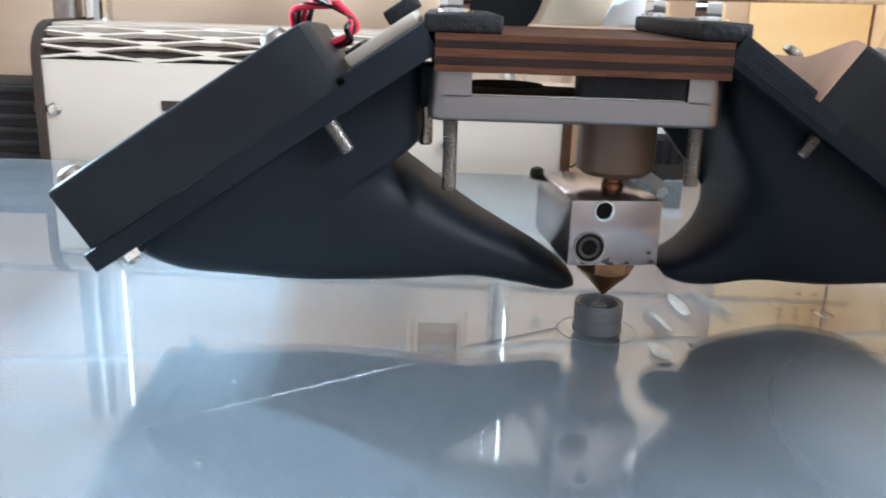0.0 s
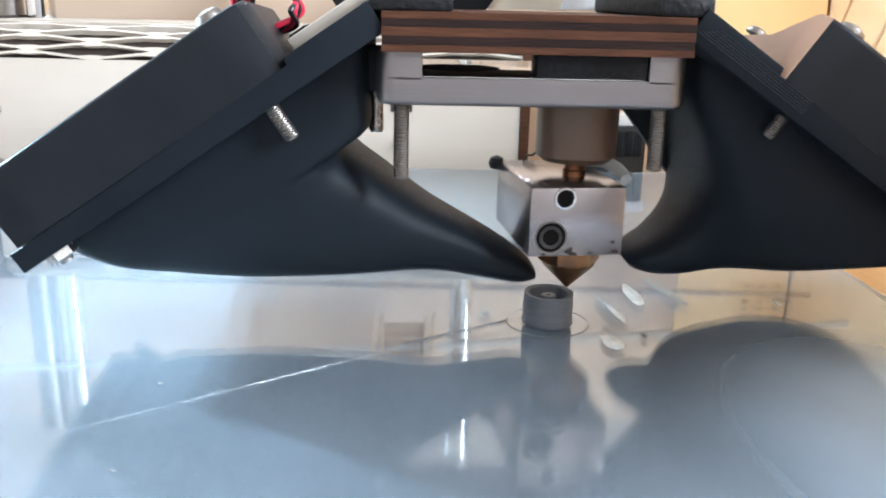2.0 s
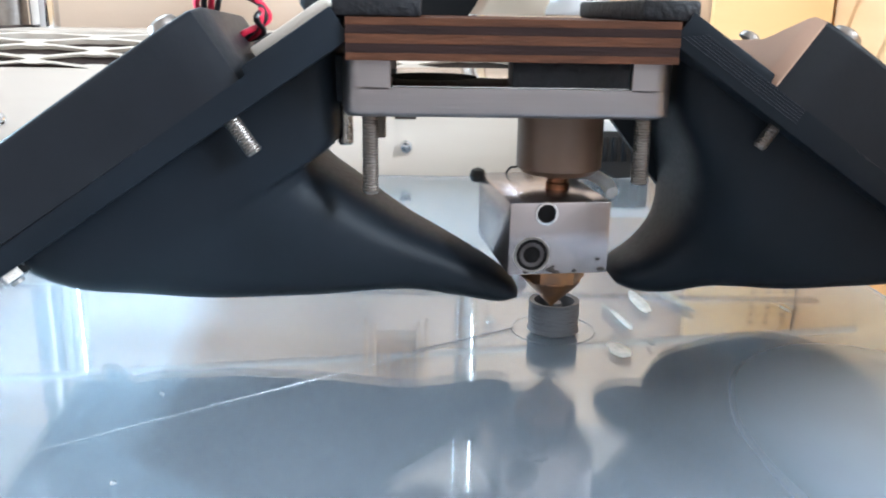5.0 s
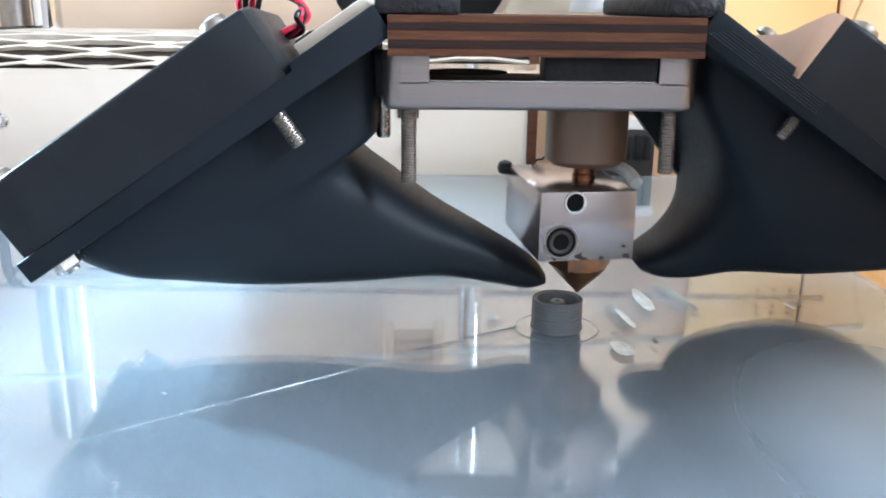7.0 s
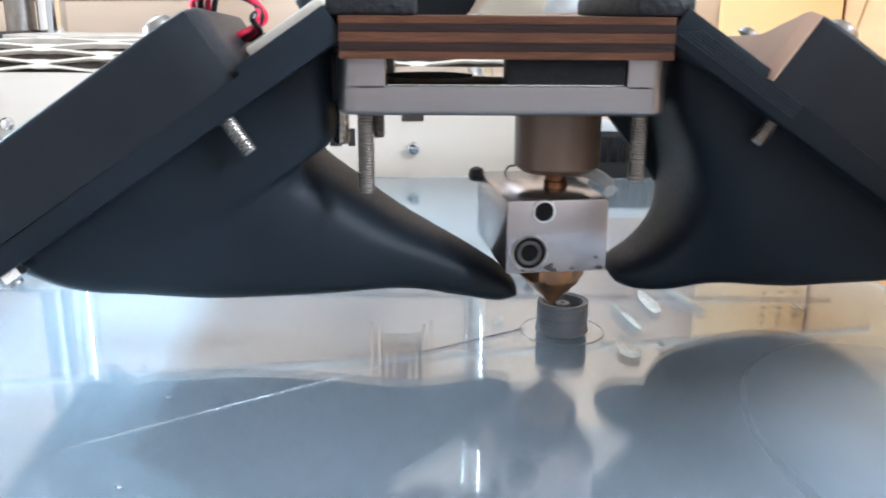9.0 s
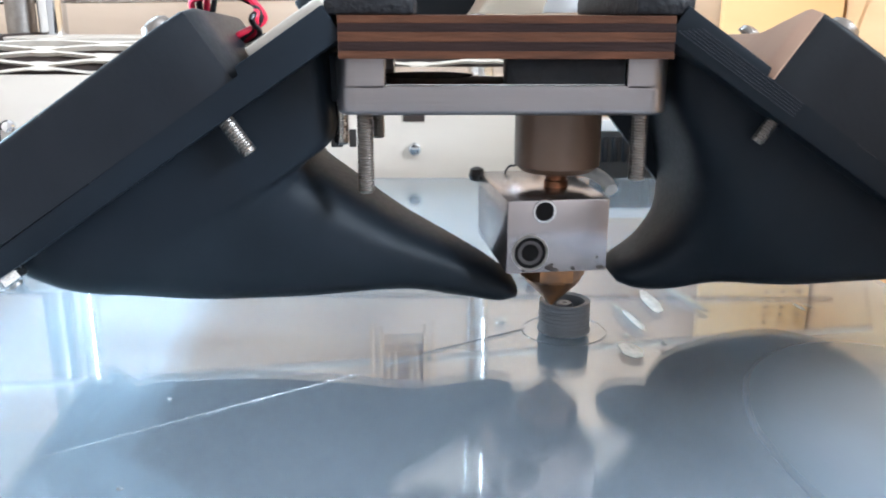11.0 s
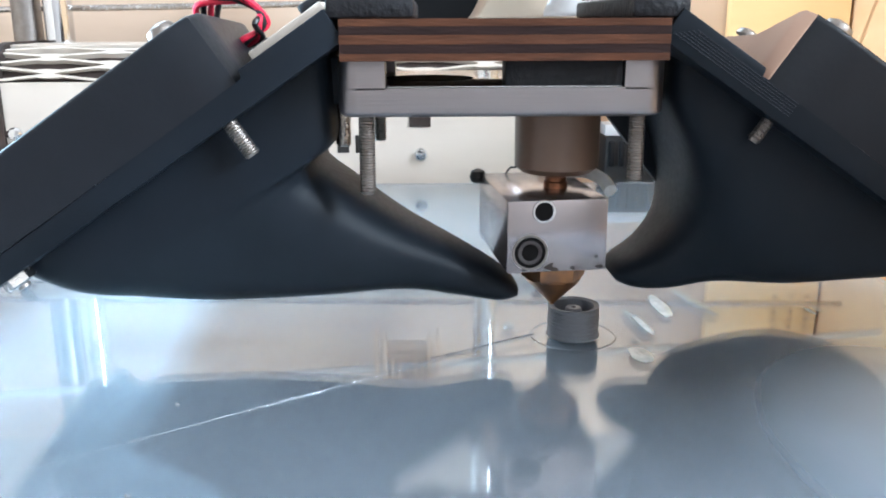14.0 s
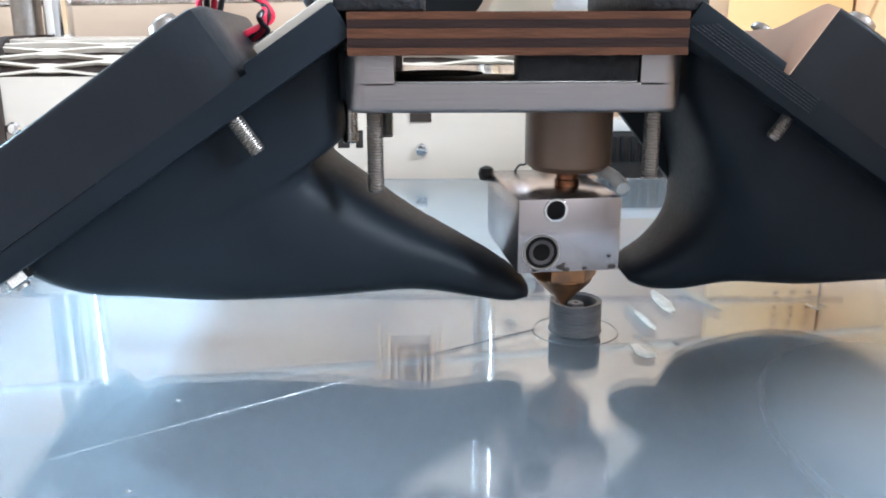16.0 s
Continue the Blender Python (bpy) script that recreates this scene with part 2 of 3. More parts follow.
def tube(points, r, seg=10, steps=6, bm=None, ref=(0.12, 0.3, 1)):
    """A round cord along a smooth line through points."""
    pts = [Vector(p) for p in points]
    ext = [2 * pts[0] - pts[1], *pts, 2 * pts[-1] - pts[-2]]
    line = []
    for i in range(1, len(ext) - 2):
        a, b, c, d = ext[i - 1:i + 3]
        for k in range(steps):
            t = k / steps
            line.append(0.5 * ((2 * b) + (c - a) * t + (2 * a - 5 * b + 4 * c - d) * t * t + (3 * b - a - 3 * c + d) * t ** 3))
    line.append(pts[-1])
    bm = bm or bmesh.new()
    rings = []
    for i, p in enumerate(line):
        way = (line[min(i + 1, len(line) - 1)] - line[max(i - 1, 0)]).normalized()
        side = way.cross(Vector(ref)).normalized()
        up = side.cross(way)
        rings.append([bm.verts.new(p + r * (math.cos(2 * math.pi * k / seg) * side + math.sin(2 * math.pi * k / seg) * up)) for k in range(seg)])
    for a, b in zip(rings, rings[1:]):
        for k in range(seg):
            bm.faces.new((a[k], a[(k + 1) % seg], b[(k + 1) % seg], b[k]))
    bm.faces.new(rings[0])
    bm.faces.new(rings[-1])
    return bm


def prism(outline, y0, y1, bevel=0.0):
    """An outline of (x, z) given thickness along y."""
    bm = bmesh.new()
    a = [bm.verts.new((x, y0, z)) for x, z in outline]
    b = [bm.verts.new((x, y1, z)) for x, z in outline]
    bm.faces.new(a)
    bm.faces.new(b)
    for k in range(len(a)):
        n = (k + 1) % len(a)
        bm.faces.new((a[k], a[n], b[n], b[k]))
    if bevel:
        bmesh.ops.bevel(bm, geom=list(bm.edges), offset=bevel, segments=2, profile=0.5, affect="EDGES")
    return bm


def funnel(sections, seg=48, sub=4):
    """A hollow-looking duct: rounded sections from upper point U to lower point L, half as wide in y as given round a middle."""
    rings = []
    smooth = []
    n = len(sections)
    for i in range(n - 1):
        p = [sections[max(0, min(n - 1, i + o))] for o in (-1, 0, 1, 2)]
        for k in range(sub):
            t = k / sub
            row = []
            for a, b, c, d in zip(*p):
                row.append(0.5 * (2 * b + (c - a) * t + (2 * a - 5 * b + 4 * c - d) * t * t + (3 * b - a - 3 * c + d) * t ** 3))
            smooth.append(row)
    smooth.append(list(sections[-1]))
    bm = bmesh.new()
    for ux, uz, lx, lz, w, power, y_mid in smooth:
        ring = []
        for k in range(seg):
            a = 2 * math.pi * k / seg
            c, s = math.cos(a), math.sin(a)
            c = math.copysign(abs(c) ** (2 / power), c)
            s = math.copysign(abs(s) ** (2 / power), s)
            ring.append(bm.verts.new(((ux + lx) / 2 + (ux - lx) / 2 * s, y_mid + w * c, (uz + lz) / 2 + (uz - lz) / 2 * s)))
        rings.append(ring)
    for a, b in zip(rings, rings[1:]):
        for k in range(seg):
            bm.faces.new((a[k], a[(k + 1) % seg], b[(k + 1) % seg], b[k]))
    bm.faces.new(rings[0])
    bm.faces.new(rings[-1])
    return bm


def slab(x0, x1, y0, y1, radii, levels, seg=8):
    """A plate with rounded corners in plan; levels give height and inset."""
    bm = bmesh.new()
    rings = []
    for z, inset in levels:
        ring = []
        for i, (x, y) in enumerate(((x0, y0), (x1, y0), (x1, y1), (x0, y1))):
            r = radii[i]
            cx, cy = x + (r if x == x0 else -r), y + (r if y == y0 else -r)
            q = max(0.02, r - inset)
            for k in range(seg + 1):
                a = math.pi + (i + k / seg) * math.pi / 2
                px, py = cx + q * math.cos(a), cy + q * math.sin(a)
                if r < inset:
                    px += (inset - r) * (1 if x == x0 else -1)
                    py += (inset - r) * (1 if y == y0 else -1)
                ring.append(bm.verts.new((px, py, z)))
        rings.append(ring)
    n = len(rings[0])
    for a, b in zip(rings, rings[1:]):
        for k in range(n):
            bm.faces.new((a[k], a[(k + 1) % n], b[(k + 1) % n], b[k]))
    bm.faces.new(rings[0])
    bm.faces.new(rings[-1])
    return bm


# ---- the room ----
def room():
    w, xe, yn, ys = 60, 1300, 800, -1600
    zf, zc = -900, 1650
    tagged(part("floor", box(-xe, xe, ys, yn, zf - w, zf), FLOORING), "brown wooden room floor", "floor", kind="structure")
    tagged(part("ceiling", box(-xe, xe, ys, yn, zc, zc + w), PLASTER), "plain pale plaster ceiling", "ceiling", kind="structure")
    # back wall with a window opening, side wall with an opening added for the fill lamp
    back = box(-xe, -1180, yn, yn + w, zf, zc)
    for b in ((-220, xe, zf, zc), (-1180, -220, zf, 700), (-1180, -220, 1390, zc)):
        box(b[0], b[1], yn, yn + w, b[2], b[3], bm=back)
    tagged(part("wall_north", back, PLASTER), "pale plaster wall with a lamp in its opening", "wall", kind="structure")
    side = box(xe, xe + w, ys, -1070, zf, zc)
    for b in ((-430, yn, zf, zc), (-1070, -430, zf, 630), (-1070, -430, 1270, zc)):
        box(xe, xe + w, b[0], b[1], b[2], b[3], bm=side)
    tagged(part("wall_east", side, PLASTER), "pale plaster wall with a lamp in its opening", "wall", kind="structure")
    # unseen wall, its gap cut so sun reaches only the rear board and side
    west = box(-xe - w, -xe, ys, -950, zf, zc)
    for b in ((-130, yn, zf, zc), (-950, -130, zf, 1295), (-950, -130, 1570, zc)):
        box(-xe - w, -xe, b[0], b[1], b[2], b[3], bm=west)
    tagged(part("wall_west", west, PLASTER), "unseen pale plaster wall with a high gap to aim the sun", "wall", kind="structure")
    tagged(part("wall_south", box(-xe, xe, ys - w, ys, zf, zc), PLASTER), "plain pale plaster wall", "wall", kind="structure")
    table = tagged(empty("table", 0, 100, -160), "brown wooden table under the printer", "table")
    part("tabletop", box(-700, 700, -400, 400, -30, 0, 4), TABLE, table)
    for x in (-650, 650):
        for y in (-350, 350):
            part("leg", box(x - 30, x + 30, y - 30, y + 30, zf + 160, -30, 3), TABLE, table)


# ---- the printer's frame ----
def hinge_box():
    """The low plywood box behind the bed, its top bent over a cut lattice."""
    x0, x1, yf, r = -209.0, 16.0, 187.0, 17.0
    ob = tagged(empty("electronics_box", -97, 230, -20), "cream plywood box with a laser-cut lattice bend", "box")
    ob.location = (0, 0, 0)
    ztop, depth = 57.0, 60.0
    part("front_panel", box(x0, x1, yf, yf + 4, -30, ztop - r + 2, 0.3), PLY, ob)
    part("top_panel", box(x0, x1, yf + r + 8, yf + depth, ztop - 4, ztop, 0.3), PLY_H, ob)
    # side plates with a rounded corner and a charred cut edge
    arc = [(yf + r - r * math.cos(a), ztop - r + r * math.sin(a)) for a in [math.pi / 2 * k / 10 for k in range(11)]]
    for xs in (x0 - 4, x1):
        bm = bmesh.new()
        outline = [(yf - 1, -30)] + [(y - 1 if k < 8 else y, z + 1) for k, (y, z) in enumerate(arc)] + [(yf + depth, ztop + 1), (yf + depth, -30)]
        a = [bm.verts.new((xs, y, z)) for y, z in outline]
        b = [bm.verts.new((xs + 4, y, z)) for y, z in outline]
        bm.faces.new(a)
        bm.faces.new(b)
        for k in range(len(a)):
            n = (k + 1) % len(a)
            bm.faces.new((a[k], a[n], b[n], b[k]))
        part("side_plate", bm, CHARRED_AND_SHADE if xs < 0 else PLY_LIGHT, ob, "dark laser-charred plywood edge")
    # black box that paints the shade inside the bend
    part("lattice_shade_box", box(x0, x1, yf + 10, yf + depth - 4, 0, ztop - 12), HOLE_SHADE, ob, "black box for the shade behind the lattice")
    # the lattice: wavy strips that touch each other by turns
    length = math.pi / 2 * r + 8
    strips, period, steps = 9, 52.0, 200

    def bend(s):
        if s < math.pi / 2 * r:
            a = s / r
            return yf + r - r * math.cos(a), ztop - r + r * math.sin(a), -math.cos(a), math.sin(a)
        return yf + r + (s - math.pi / 2 * r), ztop, 0.0, 1.0

    gap = length / strips
    for i in range(strips + 1):
        bm = bmesh.new()
        rows = []
        sign = 1 if i % 2 else -1
        for k in range(steps + 1):
            x = x0 + (x1 - x0) * k / steps
            wave = math.cos(2 * math.pi * (x + 189.0) / period)
            mid = max(0.3, min(length - 0.3, i * gap + sign * wave * gap * 0.27))
            ring = []
            h = 0.5 + 0.55 * max(0.0, abs(wave) - 0.8) / 0.2
            for ds, dn in ((-h, 0), (h, 0), (h, -2.5), (-h, -2.5)):
                y, z, ny, nz = bend(max(0, mid + ds))
                ring.append(bm.verts.new((x, y + ny * dn, z + nz * dn)))
            rows.append(ring)
        for a, b in zip(rows, rows[1:]):
            for k in range(4):
                bm.faces.new((a[k], a[(k + 1) % 4], b[(k + 1) % 4], b[k]))
        bm.faces.new(rows[0])
        bm.faces.new(rows[-1])
        part("lattice_strip", bm, PLY_H, ob)
    # dark sheet under the strips: shade in the slots, put in as colour
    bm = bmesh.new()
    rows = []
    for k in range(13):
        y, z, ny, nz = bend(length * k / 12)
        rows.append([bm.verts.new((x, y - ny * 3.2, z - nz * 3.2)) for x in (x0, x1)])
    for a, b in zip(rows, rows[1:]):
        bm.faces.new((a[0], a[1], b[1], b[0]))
    part("slot_shade_sheet", bm, CHARRED_AND_SHADE, ob, "dark sheet for the shade behind the slots")
    # slots and bolts in the front, engraved lettering as bars
    for x, z in ((-34.9, 25.1), (-154.0, 23.8)):
        part("tab_slot", box(x - 4.5, x + 4.5, yf - 0.5, yf + 0.5, z - 2.2, z + 2.2), CHARRED_AND_SHADE, ob, "charred tab end in a slot")
    for x, z in ((-34.6, 11.0), (-204.8, 20.8)):
        bm = along(lathe([(2.9, 0), (2.9, 1.4), (2.2, 2.3), (0.6, 2.5)], seg=24), (x, yf, z), (0, -1, 0))
        part("bolt_head", bm, CHROME, ob, "shiny round bolt head")
    part("bolt_slot", box(-214, -207.5, yf - 0.6, yf + 0.2, 19.4, 22.2), CHARRED_AND_SHADE, ob)
    for k, (wd, h) in enumerate(((5, 10), (2, 10), (3, 9), (2, 7.5), (7, 7.5), (5, 7.5), (4, 10), (5, 7.5), (3, 7.5))):
        x = -124 + k * 7.7
        part("lettering_bar", box(x, x + wd, yf - 0.3, yf + 0.2, 12.0, 12.0 + h, 0.2), INK, ob, "black engraved stroke")


def connector():
    ob = tagged(empty("connector_block"), "black ribbed connector with a pale label behind the bed", "connector")
    part("housing", box(46, 74, 196, 214, -20, 17, 0.8), RUBBER, ob)
    for k in range(6):
        part("rib", box(47.5 + k * 4.4, 50 + k * 4.4, 194.5, 197, 4, 15, 0.4), BLACK_FAN, ob)
    part("label_strip", box(46, 76, 198, 212, 17.1, 22, 0.5), WHITE, ob, "whitish strip on top")


def frame_panels():
    tagged(part("frame_back", box(-330, 190, 275, 281, -150, 166, 0.5), PLY_TAN), "tan plywood back panel of the printer", "panel", kind="structure")
    right = box(184, 190, -150, 275, -150, 166, 0.5)
    ob = tagged(empty("rear_board"), "yellow-orange plywood board with small dark print", "board")
    part("board", box(121, 182, 268, 274, -144, 140, 0.4), PLY_YELLOW, ob)
    for k in range(3):
        for n in range(5):
            part("print_bar", box(157 + 9 * k, 159.4 + 9 * k, 267.6, 268.4, 80 + 4.5 * n, 81.5 + 4.5 * n), FADED_INK, ob, "small dark printed bar")
    tagged(part("frame_side", right, PLY_HONEY), "honey-coloured plywood side panel of the printer", "panel", kind="structure")
    tagged(part("frame_bottom", box(-330, 184, -150, 275, -150, -144, 0.5), PLY_H), "cream plywood bottom of the printer", "panel", kind="structure")
    tagged(part("frame_side_left", box(-336, -330, -150, 281, -150, 166, 0.5), PLY), "cream plywood side panel of the printer", "panel", kind="structure")


def guide_rods():
    for x in (-199.7, -4.0):
        tagged(part("guide_rod", rod((x, 231, -140), (x, 231, 330), 6.2, 40), CHROME), "polished steel upright guide rod", "rod", "guide rods")
    # white colour paints the bright shine of a metal rod
    tagged(part("cross_rod", rod((-330, 205, 112.2), (184, 205, 78.2), 1.6, 24), WHITE), "thin rod over the bed, white to paint its shine", "rod")
    tagged(part("tie_rod", rod((-330, 246, 70.5), (184, 246, 78), 1.5, 16), STEEL), "thin grey steel rod behind the box", "rod")
    tagged(part("metal_post", rod((-217, 236, -140), (-216, 236, 150), 6.5, 24), STEEL_DULL), "round dull brown-grey metal post beside the steel rod", "post")


def ribbed_motor():
    ob = tagged(empty("motor_housing", 0, 0, 0), "black ribbed motor housing at the bed's corner", "motor")
    part("core", box(-262, -216, 200, 236, -60, 30, 1), RUBBER, ob)
    for k in range(15):
        part("fin", box(-264, -215, 197, 238, -58 + k * 6, -55 + k * 6, 0.6), RUBBER, ob)


def bed():
    ob = tagged(empty("print_bed"), "glass print bed on a grey plate", "print bed")
    plate = part("glass_plate", box(-236, 89.0, -128, 180, -3.0, 0.0, 0.5), GLASS, ob, "clear glass plate, slightly hazy", 10)
    plate.visible_shadow = False
    part("heater_plate", box(-236, 88, -128, 180, -6.0, -3.05, 0.4), ALU_BED, ob, "dull grey metal plate under the glass", 10)
    part("bed_rail", box(91, 128, -128, 178, -12, -4, 0.6), PLY_ORANGE, ob, "oiled plywood strip beside the glass")
    part("bed_frame", box(-236, 130, -128, 180, -20, -12.05, 0.6), PLY_H, ob)
    return ob


# ---- small things on the glass ----
def printed_piece():
    ob = tagged(empty("printed_cylinder"), "small grey half-printed plastic cylinder on the glass", "printed part")
    prof, z, k = [], 0.25, 0
    while z < 6.85:
        wob = 0.06 * math.sin(k * 2.3) + (0.22 if z < 1.0 else 0) + (0.12 if 3.7 < z < 4.3 else 0)
        prof += [(5.42 + wob, z + 0.02), (5.50 + wob, z + 0.15), (5.42 + wob, z + 0.28)]
        z += 0.3
        k += 1
    prof += [(5.3, 6.95), (4.45, 6.95), (4.35, 6.7), (4.35, 0.25)]
    part("wall", lathe(prof, seg=64, closed=True), PLA, ob, sharp=60)
    # black plug paints the shade inside the cylinder
    part("shade_plug", lathe([(4.4, 0.25), (4.4, 4.2)], seg=40), HOLE_SHADE, ob, "black plug for the shaded inside")
    part("core_post", lathe([(1.7, 4.2), (1.75, 6.2), (1.5, 6.5), (0.6, 6.5), (0.5, 6.1)], seg=32), PLA, ob)
    part("brim", lathe([(8.9, 0.02), (9.3, 0.02), (9.35, 0.1), (9.2, 0.2), (8.95, 0.15)], seg=64, closed=True), PLA_CLEAR, ob, "thin translucent skirt ring")


def strand(name, points, r, label, mat):
    return tagged(part(name, tube(points, r, 8, 8), mat), label, "filament strand")


def glue_and_glint_drops():
    """Clear dried drops beside the printed piece, drawn out towards the back; whitish ones paint in bright reflections.
    """
    for x, y, a, b, h, turn, mat in ((24.2, 19.3, 1.8, 8.0, 0.30, 1, GLINT_WHITE), (12.2, -11.5, 2.2, 4.4, 0.35, 6, GLINT_WHITE), (17.0, 6.5, 0.9, 6.5, 0.2, 8, GLINT_WHITE),
                                     (33.0, 22.0, 1.7, 11.0, 0.12, 13, STREAK_FILM), (15.5, 9.0, 1.2, 9.0, 0.12, 5, STREAK_FILM), (12.8, -4.0, 0.8, 1.4, 0.3, 0, GLUE),
                                     (20.0, -7.5, 0.7, 2.0, 0.2, 0, STREAK_FILM), (58.5, 14.5, 0.5, 2.4, 0.3, 10, GLINT_WHITE), (61.0, 15.5, 0.4, 2.6, 0.3, 14, STREAK_FILM), (-13.5, 6.0, 1.4, 2.4, 0.3, -10, GLUE)):
        bm = bmesh.new()
        bmesh.ops.create_uvsphere(bm, u_segments=28, v_segments=16, radius=1)
        bmesh.ops.delete(bm, geom=[v for v in bm.verts if v.co.z < -0.05], context="VERTS")
        for v in bm.verts:
            n = 1 + 0.22 * noise.noise(v.co * 1.6 + Vector((x, y, 0)))
            v.co = Vector((v.co.x * a * n, v.co.y * b * n, max(0.0, v.co.z) * h * (0.8 + 0.5 * noise.noise(v.co * 2.1 + Vector((y, x, 1)))) + 0.01))
        bmesh.ops.transform(bm, matrix=Matrix.Translation((x, y, 0)) @ Matrix.Rotation(radians(turn), 4, "Z"), verts=bm.verts)
        ob = tagged(part("glue_and_glint_drop", bm, mat), "clear shiny dried glue drop on the glass" if mat == GLUE else "whitish drop painting a glint on the glass", "glue drop", "glue drops on the glass")
        ob.visible_shadow = False


def crumbs():
    for x, y, s in ((-84.8, -20.6, 0.7), (-85.1, -18.5, 0.5), (-76.3, -33.5, 0.75), (-70.2, -35.6, 0.35), (-74.9, -63.7, 0.9), (-60.5, -26.5, 0.3),
                    (-71.0, -66.5, 0.5), (-23.0, -9.0, 0.3), (12.0, -3.0, 0.35), (14.5, 2.5, 0.3), (-12, 3, 0.35)):
        bm = bmesh.new()
        bmesh.ops.create_icosphere(bm, subdivisions=2, radius=1)
        for v in bm.verts:
            n = noise.noise(v.co * 1.7 + Vector((x, y, 0)))
            v.co = v.co * (1 + 0.5 * n)
            v.co = Vector((x + v.co.x * s * 0.6, y + v.co.y * s * 0.5, max(0.0, s * 0.3 + v.co.z * s * 0.5)))
        tagged(part("plastic_crumb", bm, PLA_CLEAR), "tiny whitish plastic crumb on the glass", "crumb", "crumbs on the glass")


# ---- the print head ----
AX, AZ = -108.3, 22.5
UX, UZ = 0.828, 0.560
MIRROR = -13.75


def slope(u, n, right=False):
    """A place on the tilted fan: u up the slope, n out of it; mirrored for the fan on the other side."""
    x, z = AX + u * UX - n * UZ, AZ + u * UZ + n * UX
    return (2 * MIRROR - x if right else x), z


def tilted(u0, u1, y0, y1, n0, n1, right, bevel=0.0):
    return prism([slope(u0, n0, right), slope(u1, n0, right), slope(u1, n1, right), slope(u0, n1, right)], y0, y1, bevel)


def fan(head, right):
    ob = part("fan", ring_frame(right), BLACK_FAN, head, "square black cooling fan, tilted")
    cx, cz = slope(31, 0, right)
    nx, nz = (UZ if right else -UZ), UX
    hub = along(lathe([(12.5, 1), (12.5, 10.4), (11.5, 11.2)], seg=32), (cx, 0, cz), (nx, 0, nz))
    part("hub", hub, BLACK_FAN, ob)
    side = Vector((UX * (-1 if right else 1), 0, UZ))
    up = Vector((nx, 0, nz))
    for k in range(7):
        a = 2 * math.pi * k / 7
        bm = bmesh.new()
        rows = []
        for r in (12, 19, 27):
            for d, h in ((-0.22, 2.0), (0.22, 9.0)):
                p = Vector((cx, 0, cz)) + r * (math.cos(a + d + r * 0.01) * side + math.sin(a + d + r * 0.01) * Vector((0, 1, 0))) + h * up
                rows.append(bm.verts.new(p))
        for i in (0, 2):
            bm.faces.new((rows[i], rows[i + 1], rows[i + 3], rows[i + 2]))
        bmesh.ops.solidify(bm, geom=list(bm.faces), thickness=1.0)
        part("blade", bm, BLACK_FAN, ob)
    for u0 in (6, 54.8):
        for y in (-25, 25):
            u = u0 - skew(y, right)
            x, z = slope(u, 13.6, right)
            bm = along(lathe([(2.7, 0), (2.7, 0.5), (2.3, 1.4), (1.3, 1.9), (0.3, 2.1)], seg=24), (x, y, z), (nx, 0, nz))
            part("screw_head", bm, STEEL_DULL, ob, "domed steel screw head")
            tip = (-8.8 if right else -11.2) if u0 > 50 else -7.0
            p, q = slope(u, -4, right), slope(u, tip, right)
            part("screw_tip", thread((p[0], y, p[1]), (q[0], y, q[1]), 1.2 if right else 1.5), STEEL_DULL, ob, "threaded screw end")
            if u0 == 6:
                p, q = slope(u, -4, right), slope(u, -6.2, right)
                bm = along(lathe([(2.4, 0), (3.0, 0.3), (3.0, 2.0), (2.4, 2.3)], seg=6), (p[0], y, p[1]), (q[0] - p[0], 0, q[1] - p[1]))
                part("nut", bm, STEEL, ob)
    return ob


def skew(y, right):
    """Each fan stands a few degrees askew on its flange."""
    return 0.07 * (y + 30)


def ring_frame(right):
    """The fan's housing: a rounded square with a round opening right through."""
    bm = bmesh.new()
    seg, rings = 64, []
    for r_in, n, inset in ((True, 0.4, 0), (True, 13.4, 0), (False, 13.6, 0.9), (False, 13.45, 0.4), (False, 13.1, 0.1), (False, 12.5, 0), (False, 0.0, 0)):
        ring = []
        for k in range(seg):
            a = 2 * math.pi * k / seg
            c, s = math.cos(a), math.sin(a)
            if r_in:
                u, y = 31 + 28.5 * c, 28.5 * s
            else:
                f = 1 / (abs(c) ** 14 + abs(s) ** 14) ** (1 / 14)
                u, y = 31 + (31 - inset) * c * f, (30.0 - inset) * s * f
            dip = 4.6 * min(1.0, max(0.0, (y + 27) / 16)) * min(1.0, (u - 50) / 8) if right and n > 5 and u > 50 else 0.0
            x, z = slope(u - skew(y, right), n - dip, right)
            ring.append(bm.verts.new((x, y, z)))
        rings.append(ring)
    for a, b in zip(rings, rings[1:] + rings[:1]):
        for k in range(seg):
            bm.faces.new((a[k], a[(k + 1) % seg], b[(k + 1) % seg], b[k]))
    return bm


